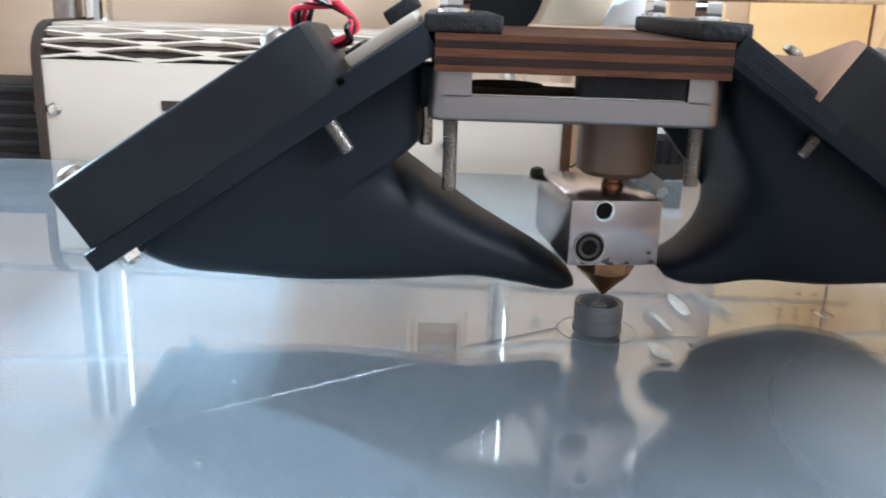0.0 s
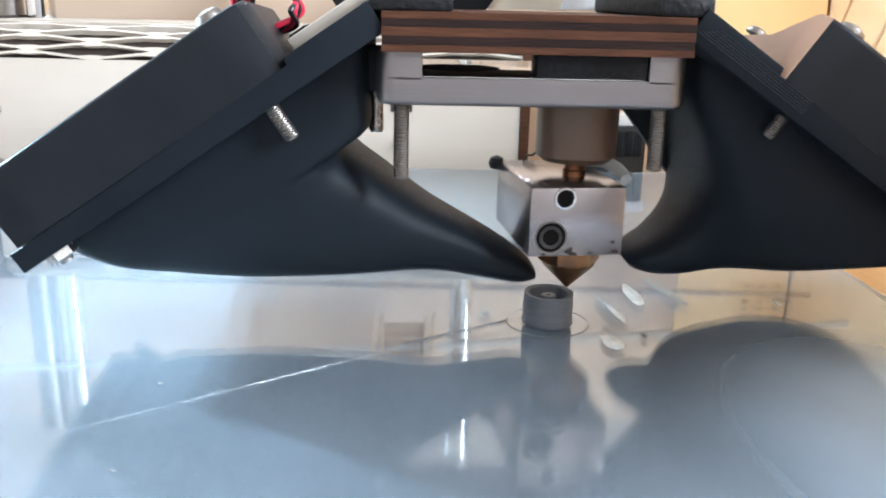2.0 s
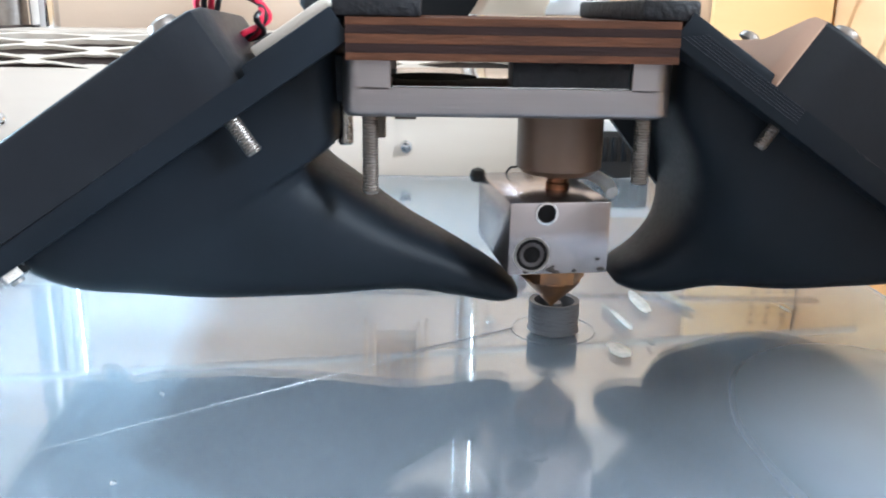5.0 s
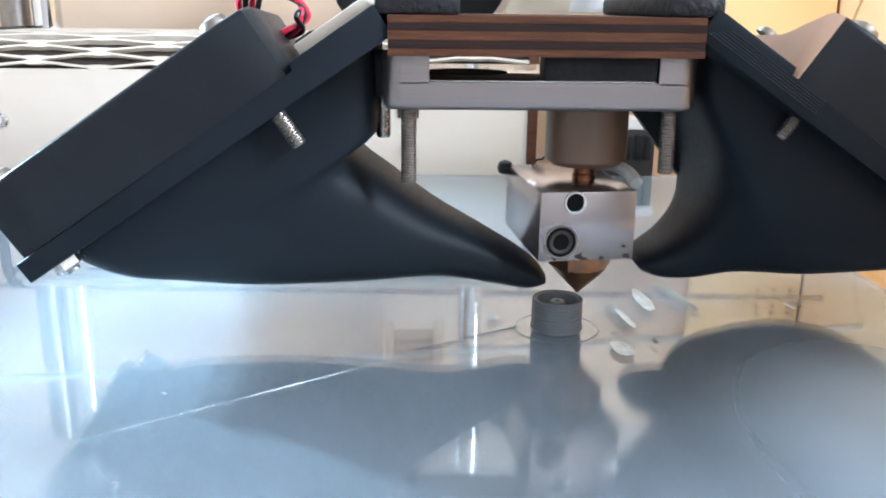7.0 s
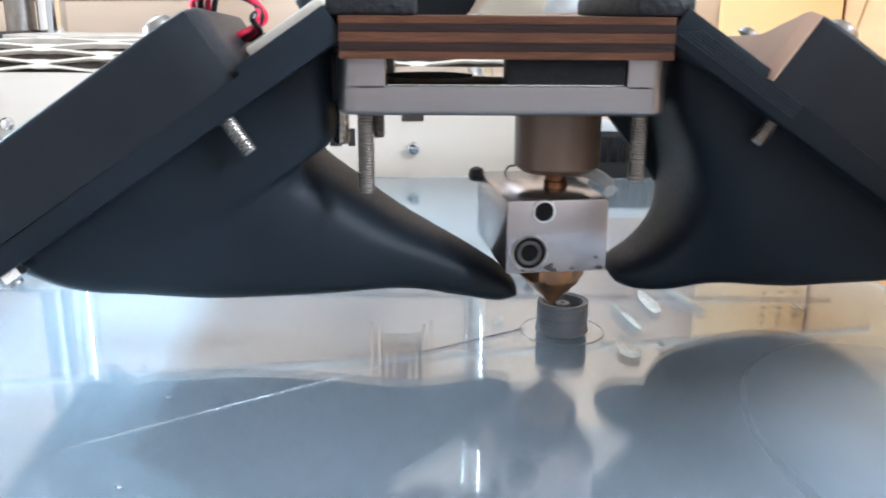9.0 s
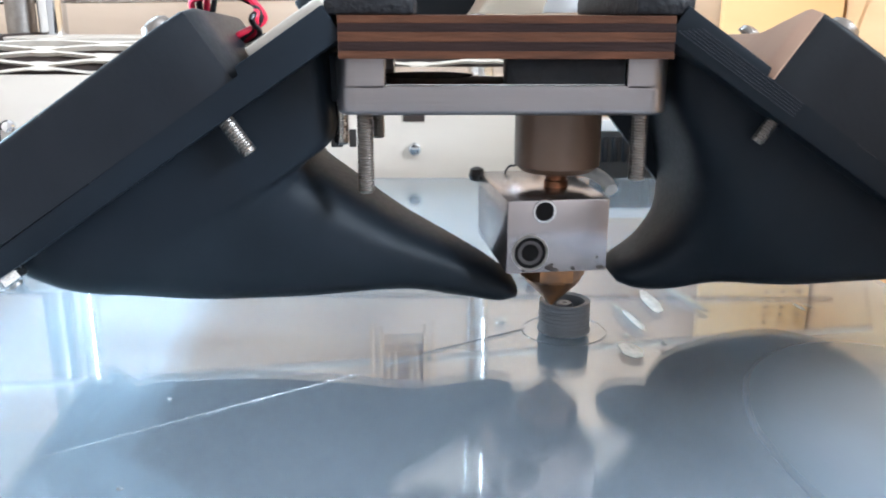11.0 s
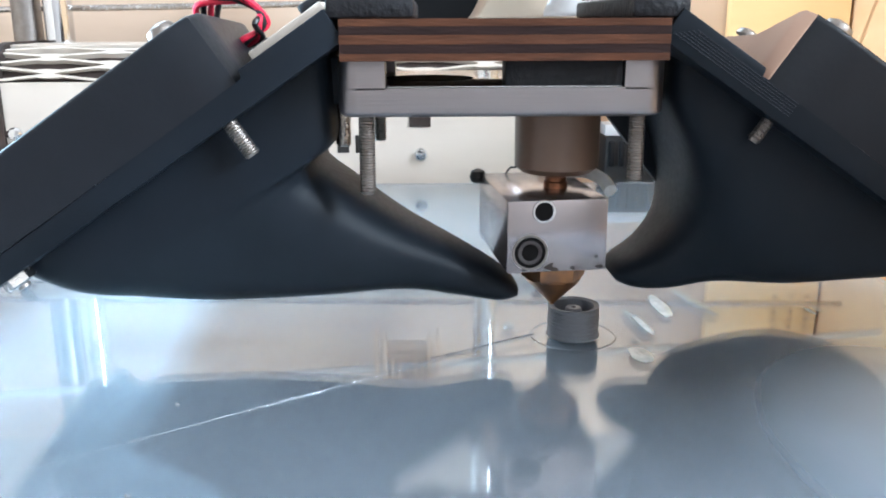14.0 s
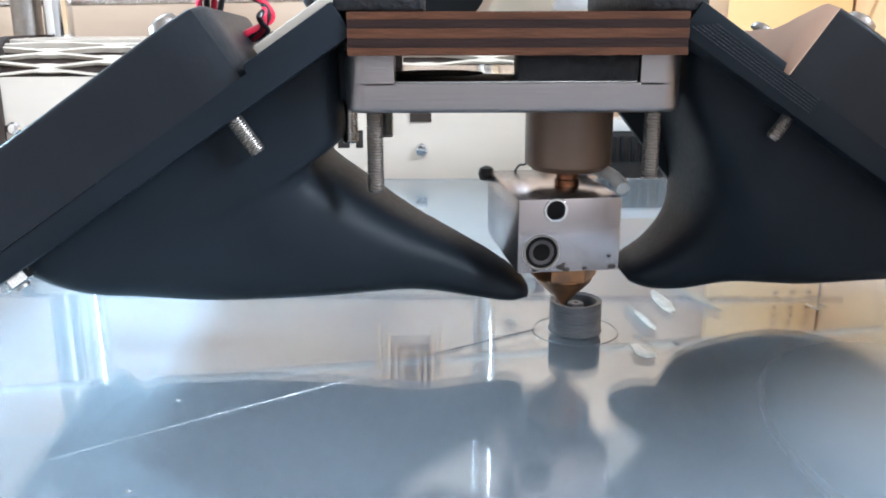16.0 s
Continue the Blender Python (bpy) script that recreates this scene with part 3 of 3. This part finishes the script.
def head_parts():
    head = tagged(empty("extruder_carriage", 0, 0, 7.4), "print carriage with heated block and two black fan ducts", "extruder")
    low = -7.4

    def add(name, bm, mat, parent=None, label="", sharp=35):
        if parent is None:
            bmesh.ops.translate(bm, vec=(0, 0, low), verts=bm.verts)
            return part(name, bm, mat, head, label, sharp)
        bmesh.ops.translate(bm, vec=(0, 0, low), verts=bm.verts)
        return part(name, bm, mat, parent, label, sharp)

    # plywood carriage, ply by ply
    ply_z = (60.0, 61.2, 62.7, 64.2, 65.6, 66.8)
    base = None
    for k in range(5):
        d = 0.03 * (k % 2)
        bm = box(-40.8 + d, 13.7 - d, -30.6 + d, 27.0 - d, ply_z[k], ply_z[k + 1], 0.04, 1)
        if base is None:
            base = add("carriage_board", bm, PLY_LIGHT, None, "brown laser-cut plywood board")
        else:
            add("ply", bm, PLY_DARK if k % 2 else PLY_LIGHT, base, "charred dark ply" if k % 2 else "")
    # aluminium channel under it
    channel = add("aluminium_channel", slab(-42.0, 15.2, -25, 25, (3.6, 3.6, 3.6, 3.6), ((50.2, 0.9), (50.45, 0.35), (50.9, 0.05), (51.2, 0), (55.2, 0))), ALU, None, "brushed aluminium channel plate")
    for y0, y1 in ((-25, -20), (20, 25)):
        for x0, x1 in ((-42.0, -33.6), (7.7, 15.2)):
            radii = [3.6 if (x == x0) == (x0 < -40) and (y == y0) == (y0 < 0) else 0.15 for x, y in ((x0, y0), (x1, y0), (x1, y1), (x0, y1))]
            add("corner_post", slab(x0, x1, y0, y1, radii, ((54.9, 0), (59.9, 0), (60.15, 0.2))), ALU, channel)
    add("inner_block", box(-12.9, 7.4, -24.6, -17, 55.5, 59.95, 0.3), BLACK_ROUGH, None, "black block inside the channel")
    add("channel_floor", box(-33.4, 7.5, -24.2, 24.2, 55.25, 55.45, 0.05), CHROME, channel, "polished metal floor of the channel")
    # flat black disc, the hole's shade as colour
    add("floor_hole", along(lathe([(8.6, 0), (8.6, 0.12), (8.2, 0.12)], seg=40), (-26.0, -2, 55.45), (0, 0, 1)), HOLE_SHADE, channel, "black disc for a shaded round hole")
    for x, bottom in ((-37.3, 36.0), (11.2, 38.2)):
        for y in (-21, 21):
            add("mount_screw", thread((x, y, 50.3), (x, y, bottom if y < 0 else bottom + 4)), STEEL_DULL, None, "threaded steel screw end")
    # insulator, tube, block, nozzle
    add("insulator", lathe([(7.2, 36.4), (8.6, 37.6), (8.65, 50.2)], seg=56), PEEK, None, "brown cylindrical insulator")
    add("heat_tube", lathe([(2.5, 32.9), (2.5, 34.2), (2.15, 34.4), (2.15, 35.2), (2.5, 35.4), (2.5, 36.8)], seg=32), COPPER, None, "heat-stained brass tube")
    turn = Matrix.Translation((-3.1, 2.2, 0)) @ Matrix.Rotation(radians(6.5), 4, "Z")
    bm = box(-10, 10, -15.8, 15.8, 18.6, 33.0, 0.35)
    bmesh.ops.transform(bm, matrix=turn, verts=bm.verts)
    block = add("heater_block", bm, ALU_BLOCK, None, "worn bright aluminium heater block")
    for x, z, r0, r1, mat in ((-2.8, 30.8, 2.35, 1.75, CHROME), (-5.4, 22.7, 3.6, 3.1, STEEL_DULL)):
        ring = along(lathe([(r1, -0.5), (r1, 0.15), (r1 + 0.12, 0.3), (r0 - 0.1, 0.3), (r0, 0.1), (r0, -0.5)], seg=40, closed=True), (x, -15.8, z), (0, -1, 0))
        bmesh.ops.transform(ring, matrix=turn, verts=ring.verts)
        add("bore_rim", ring, mat, block, "bright turned rim")
        # the bore is a flat disc with its shade painted black
        bore = along(lathe([(r1, 0.02), (r1, 0.1)], seg=32), (x, -15.8, z), (0, -1, 0))
        bmesh.ops.transform(bore, matrix=turn, verts=bore.verts)
        add("bore", bore, HOLE_SHADE, block, "black disc for the shaded round bore")
    ring = along(lathe([(1.7, 0), (1.7, 0.12), (1.8, 0.16), (2.4, 0.16), (2.5, 0)], seg=32, closed=True), (-5.4, -15.8, 22.7), (0, -1, 0))
    bmesh.ops.transform(ring, matrix=turn, verts=ring.verts)
    add("cartridge", ring, DULL_BORE, block, "dull ring of the heater cartridge")
    for x, z, s in ((-6.5, 19.2, 0.5), (-1.6, 19.6, 0.9), (-0.5, 19.1, 0.7), (3.2, 19.3, 0.5), (8.6, 19.4, 0.7), (7.9, 21.5, 0.4), (-1.0, 20.3, 0.3)):
        bm = bmesh.new()
        bmesh.ops.create_icosphere(bm, subdivisions=2, radius=1)
        for v in bm.verts:
            v.co *= 1 + 0.6 * noise.noise(v.co * 2 + Vector((x, z, 0)))
            v.co = Vector((x + v.co.x * s, -15.8 - 0.1 + v.co.y * 0.15, z + v.co.z * s * 0.6))
        bmesh.ops.transform(bm, matrix=turn, verts=bm.verts)
        add("residue", bm, SOOT, block, "burnt plastic residue")
    add("soot_bead", lathe([(0.3, 30.6), (1.5, 31.0), (1.9, 32.2), (1.5, 33.5), (0.4, 34.0)], -15.2, 17.0, 20), SOOT, block, "black burnt bead")
    nozzle = add("nozzle", lathe([(5.0, 18.6), (5.4, 18.2), (5.4, 14.6), (6.0, 13.6), (5.7, 12.9), (0.6, 7.75), (0.4, 7.4)], seg=48), BRASS, None, "heat-stained brass nozzle")
    add("hex_collar", lathe([(5.9, 13.2), (6.7, 13.9), (6.8, 14.6), (6.8, 18.0), (6.4, 18.5)], seg=6), BRASS, nozzle)
    add("sensor_sleeve", tube([(3.4, 12.5, 33.6), (7.5, 9.0, 34.6), (10.6, 4.5, 33.6), (11.6, 0.5, 32.0)], 1.4, 14, 8), SLEEVE, None, "silvery glass-fibre sleeve of a sensor wire")
    add("wire_end", tube([(-9, 16, 33), (-8, 15.5, 34.4), (-7.0, 15, 34.6), (-6.2, 14.5, 35.6)], 0.25, 6), WIRE_BLACK, None, "thin black wire end")
    # ducts
    left = [(-43.6, 65.0, -104.5, 21.5, 22.5, 9), (-43.2, 53.0, -100.5, 19.0, 22.5, 9), (-43.4, 45.0, -94.0, 16.4, 22.2, 8), (-48.6, 40.4, -85.0, 14.2, 21.4, 4.5),
            (-40.6, 34.2, -70.0, 12.2, 19, 3.4), (-31.6, 28.0, -50.0, 12.0, 15.5, 2.8), (-23.4, 23.3, -32.0, 12.8, 12, 2.6), (-15.7, 18.9, -20.0, 10.8, 9.5, 2.4),
            (-9.6, 14.6, -12.3, 9.4, 7.5, 2.2), (-7.5, 11.8, -8.4, 9.9, 4.5, 2.0)]
    add("fan_duct", funnel([(*row, 0.0) for row in left]), BLACK, None, "black printed duct tapering to the nozzle", 50)
    rightd = [(16.4, 65.0, 77.0, 21.5, 22.5, 9), (17.0, 53.0, 73.0, 20.0, 22.5, 9), (21.4, 43.0, 66.0, 18.4, 22.2, 7), (23.4, 35.2, 57.0, 16.8, 21.4, 4.5),
              (23.1, 29.0, 45.0, 15.2, 19, 3.4), (20.9, 24.6, 32.0, 14.8, 15, 2.8), (17.2, 20.6, 23.0, 12.8, 12, 2.6), (12.4, 17.6, 17.0, 12.4, 9, 2.4),
              (11.0, 15.8, 13.2, 13.2, 5.5, 2.0)]
    add("fan_duct", funnel([(*row, 0.0) for row in rightd]), BLACK, None, "black printed duct tapering to the nozzle", 50)
    lobe = [(31.0, 32.0, 32.0, 22.5, 10, 2.6, 27), (36.0, 38.0, 37.5, 18.0, 14, 3, 29), (46.0, 42.0, 48.0, 14.6, 15.5, 3.2, 29.5), (59.0, 45.0, 62.0, 12.6, 16, 3.2, 30),
            (71.0, 45.0, 75.0, 14.4, 15.5, 3.2, 29.5), (80.0, 42.0, 84.0, 18.5, 14, 3, 28), (86.0, 38.0, 88.5, 25.0, 9, 2.6, 26)]
    add("duct_lobe", funnel(lobe), BLACK, None, "black rounded back of the duct", 50)
    add("duct_gusset", prism([(9.6, 50.0), (24.6, 31.0), (46, 31), (46, 50.0)], 11.5, 15, 0.3), BLACK, None, "black slanted gusset of the duct")
    for right in (False, True):
        bar = [slope(u, n, right) for u, n in ((0, -4.4), (79.6, -4.4), (79.6, 1.6), (62.1, 1.6), (62.1, -0.1), (0, -0.1))]
        add("mounting_flange", prism(bar, -30, 30, 0.25), BLACK, None, "tilted black mounting flange")
        if right:
            for k in range(6):
                add("layer_ridge", tilted(54, 78.6 - 0.6 * k, -30.12, -29.8, -2.6 + k * 0.5, -2.44 + k * 0.5, True), RIDGE, None, "raised printed layer line, paler to paint its highlight")
        if not right:
            add("spacer", tilted(62.3, 78.6, -14.9, 26, 1.65, 4.2, right, 0.4), PLY_H, None, "pale plywood spacer")
            add("cable_clip", tilted(72, 80, 6, 22, 4.2, 7.7, right, 0.6), BLACK_ROUGH, None, "black cable clip")
        x0, x1 = (-43, -28.5) if not right else (7.4, 17)
        clamp = add("clamp", box(x0, x1, -29.6, 26.5, 66.85, 70.2, 0.6), BLACK_ROUGH, None, "rough black printed clamp strip")
        for y in (-21, 21):
            x = -37.3 if not right else 11.2
            add("bolt_head", lathe([(2.75, 70.6), (2.9, 70.9), (2.9, 73.5), (2.5, 73.9), (1.6, 73.9), (1.4, 72.5)], x, y, 6), CHROME, clamp, "shiny hexagonal bolt head")
            add("washer", lathe([(3.6, 70.4), (3.6, 70.8)], x, y, 28), CHROME, clamp)
        f = fan(head, right)
        f.location.z = low * MM
    # on top of the board
    add("feed_cone", lathe([(8.4, 67.3), (8.2, 68.5), (5.0, 75.5), (4.2, 80.0), (4.0, 92.0)], 9.5, 36, 40), WHITE, None, "white nylon feed cone")
    add("carriage_wall", box(-40, 12, 46, 50, 66.9, 118, 0.5), PLY_TAN, None, "tan plywood wall of the carriage")
    # no real opening: a black disc paints the hole's shade
    add("carriage_hole", along(lathe([(14, 0), (14, 0.6), (13.2, 0.6)], seg=48), (-27, 46, 76), (0, -1, 0)), HOLE_SHADE, None, "black disc for the shaded round hole in the wall")
    # out of view, added to darken the head's reflection in the glass
    add("unseen_carriage_top", box(-40, 12, -20, 50, 118, 124, 0.5), PLY_DARK, None, "unseen dark carriage top added to fill the reflection")
    # fan wires
    for k, mat in enumerate((RED, WIRE_BLACK, RED, WIRE_BLACK)):
        d = (k - 1.5) * 1.1
        add("fan_wire", tube([(-71 + d, 6, 66), (-69.5 + d, 2 + d, 69.6 + 0.4 * k), (-65.5 - d, -d, 71.2 + 0.5 * d), (-60.5 + d * 0.7, 1 + d, 69.6 - 0.8 * d), (-59.0 - d * 0.6, 0 - d, 66.0),
                              (-61.5 + d, 2 + d, 62.8), (-66.0 - d, 6, 60.5)], 0.62, 10, 8, None, (0.2, 1, 0.1)), mat, None, "red fan wire" if mat == RED else "black fan wire")
    bm = bmesh.new()
    rows = []
    for k in range(33):
        y = -29.3 + 57.3 * k / 32
        top = 13.0 - 4.4 * min(1.0, max(0.0, (y + 27) / 16)) + 0.25 * noise.noise(Vector((y * 0.5, 3, 0)))
        turn_in = 1.6 * max(0.0, (-26.5 - y) / 2.8) ** 2
        row = []
        for u, n in ((62.05, 0.4), (62.05, top), (62.3, top), (62.3, 0.4)):
            x, z = slope(u - skew(y, True) - turn_in, n, True)
            row.append(bm.verts.new((x, y, z)))
        rows.append(row)
    for a, b in zip(rows, rows[1:]):
        for k in range(4):
            bm.faces.new((a[k], a[(k + 1) % 4], b[(k + 1) % 4], b[k]))
    bm.faces.new(rows[0])
    bm.faces.new(rows[-1])
    add("end_tape", bm, TAPE, None, "tan paper tape over the fan's end")
    add("mounting_lug", box(-44.6, -40.0, -17, -9, 51.8, 60.1, 0.3), BLACK, None, "black printed mounting lug")
    add("clamp_screw", thread((-42.3, -13, 51.9), (-42.3, -13, 43.6)), STEEL, None, "threaded steel screw end")
    bm = tilted(62, 66, -8, 8, 0, 5, False, 0.4)
    add("wire_outlet", bm, BLACK_ROUGH)
    return head


def slider():
    """A little plywood cage: doubled uprights at the sides, level slats between them."""
    ob = tagged(empty("slider_block", -37, 205, 120), "small tan plywood slider block on the level rod", "slider")
    for x, low in ((-14.4, -46), (-10.4, -44), (10.4, -44), (14.4, -46)):
        part("upright", box(x - 0.9, x + 0.9, -6, 1, low, 14, 0.3), PLY_HONEY, ob)
    for z, half in ((-38.5, 9.2), (-33.5, 9.2), (-8, 9.2), (4, 9.2)):
        part("level_slat", box(-half, half, -4, 2, z - 0.8, z + 0.8, 0.2), PLY_HONEY, ob)
    for x in (-7.0, -3.8, 3.8, 7.0):
        part("short_slat", box(x - 0.7, x + 0.7, -5, 0, -32.4, -9.0, 0.2), PLY_HONEY, ob)
    # added backing whose darker colour deepens the gaps between slats
    part("backing", box(-12, 12, 3, 7, -36, 12, 0.4), PLY_ORANGE, ob, "darker plywood added behind the slats to deepen their gaps")
    return ob


room()
frame_panels()
hinge_box()
guide_rods()
ribbed_motor()
connector()
bed()
printed_piece()
strand("filament_strand", [(-92, -55.5, 0.25), (-72.7, -42.5, 0.25), (-45.3, -24.4, 0.25), (-22.8, -8.6, 0.25), (-9.6, -1.0, 0.3)], 0.09, "thin pale plastic strand lying on the glass", PLA_CLEAR)
strand("filament_strand", [(-31.1, -13.2, 0.25), (-23.3, -8.6, 0.25), (-15.5, -3.7, 0.25), (-8.6, 0.3, 0.25)], 0.11, "thin dark grey plastic strand beside the printed cylinder", RIDGE)
glue_and_glint_drops()
crumbs()
HEAD = head_parts()
SLIDER = slider()

# seconds, then the head's place over the piece in millimetres
HEAD_ROWS = [
    (0.0, 1.49, 4.19), (0.1, 2.16, 4.44), (0.2, 3.28, 3.75), (0.3, 4.62, 2.07), (0.4, 5.05, 0.68), (0.5, 4.23, -1.74),
    (0.6, 4.42, -2.45), (0.7, 3.28, -3.75), (0.8, 0.71, -4.85), (0.9, -1.91, -4.54), (1.0, -3.94, -2.41), (1.1, -3.61, -3.46),
    (1.2, -1.58, -4.66), (1.3, -0.44, -4.88), (1.4, 1.23, -4.75), (1.5, 2.24, -4.17), (1.6, 4.73, -1.84), (1.7, 5.05, -0.68),
    (1.9, 4.93, 1.27), (2.0, 4.44, 2.91), (2.1, 2.93, 4.01), (2.3, -0.62, 4.86), (2.5, -3.69, 4.50), (2.6, -4.73, 1.84),
    (2.7, -5.08, 0.43), (2.8, -5.06, -0.60), (2.9, -4.79, -1.68), (3.0, -4.14, -3.84), (3.1, -0.18, -4.90), (3.2, 2.93, -4.01),
    (3.5, 5.09, -0.34), (3.8, 3.48, 3.58), (4.1, -0.80, 4.84), (4.4, -4.42, 2.45), (4.7, -4.73, -1.84), (5.0, -1.49, -4.69),
    (5.3, 2.55, -4.24), (5.4, 2.24, -4.40), (5.5, 0.69, -4.42), (5.6, -0.44, -4.88), (5.7, -1.58, -4.66), (5.8, -2.70, -4.16),
    (5.9, -3.61, -3.46), (6.0, -5.06, -1.84), (6.1, -3.28, -3.75), (6.2, -2.55, -4.24), (6.3, -1.06, -4.79), (6.4, 0.53, -4.87),
    (6.5, 2.06, -4.67), (6.6, 3.91, -3.15), (6.7, 4.73, -1.84), (6.8, 5.02, -0.85), (6.9, 5.10, 0.17), (7.0, 4.91, 3.20),
    (7.1, 2.93, 4.01), (7.2, 1.32, 4.73), (7.3, -0.18, 4.90), (7.4, -1.91, 4.54), (7.5, -2.82, 3.87), (7.6, -4.18, 2.81),
    (7.7, -4.07, 2.95), (7.8, -4.13, 2.88), (7.9, -3.28, 3.75), (8.0, -1.32, 4.78), (8.2, -1.74, 4.60), (8.4, -0.18, 4.90),
    (8.5, 0.72, 5.16), (8.6, 2.55, 4.24), (8.7, 5.08, 0.43), (8.8, 3.41, -3.64), (8.9, 0.89, -4.83), (9.0, -3.29, -3.52),
    (9.1, -4.18, -2.81), (9.2, -3.73, -3.34), (9.5, 0.89, -4.83), (9.8, 4.85, -1.51), (10.1, 3.73, 3.34), (10.4, -1.32, 4.73),
    (10.7, -4.95, 1.19), (11.0, -3.48, -3.58), (11.3, 2.16, -4.44), (11.4, 2.70, -4.16), (11.5, 4.12, -2.76), (11.6, 4.79, -1.68),
    (11.7, 5.02, -0.85), (11.8, 5.02, 0.85), (11.9, 4.58, 2.15), (12.0, 3.43, 3.82), (12.1, 1.06, 4.79), (12.2, -0.44, 4.88),
    (12.3, -1.74, 4.60), (12.4, -3.28, 3.75), (12.5, -4.47, 1.94), (12.6, -5.08, 0.43), (12.7, -5.02, -0.85), (12.8, -3.61, -3.46),
    (12.9, -0.44, -4.88), (13.0, 3.24, -4.61), (13.1, 4.42, -2.45), (13.2, 5.02, 0.85), (13.3, 3.73, 3.34), (13.4, 3.14, 3.86),
    (13.5, 2.32, 4.31), (13.6, 1.06, 4.79), (13.7, 0.71, 4.85), (13.8, -2.16, 4.44), (13.9, -4.18, 2.81), (14.0, -4.78, -0.35),
    (14.1, -5.08, 0.43), (14.2, -4.02, 3.02), (14.3, -3.00, 3.96), (14.4, -1.99, 4.51), (14.5, -0.25, 4.43), (14.6, 1.06, 4.79),
    (14.7, 2.55, 4.24), (14.8, 4.62, 2.07), (14.9, 5.06, 0.60), (15.0, 4.90, -0.35), (15.1, 4.79, -1.68), (15.2, 4.18, -2.81),
    (15.3, 2.55, -4.24), (15.4, 0.18, -4.90), (15.5, -1.90, -4.68), (15.6, -2.39, -4.33), (15.7, -3.91, -3.15), (15.8, -3.91, -3.15),
    (15.9, -3.41, -3.64), (16.0, -3.49, -3.70),
]


def motions():
    walk(HEAD, [(t, pose(x * MM, y * MM, 7.4 * MM)) for t, x, y in HEAD_ROWS])
    walk(SLIDER, [(t, pose((x - 37.5) * MM, 0.205, 0.120)) for t, x, y in HEAD_ROWS])


motions()
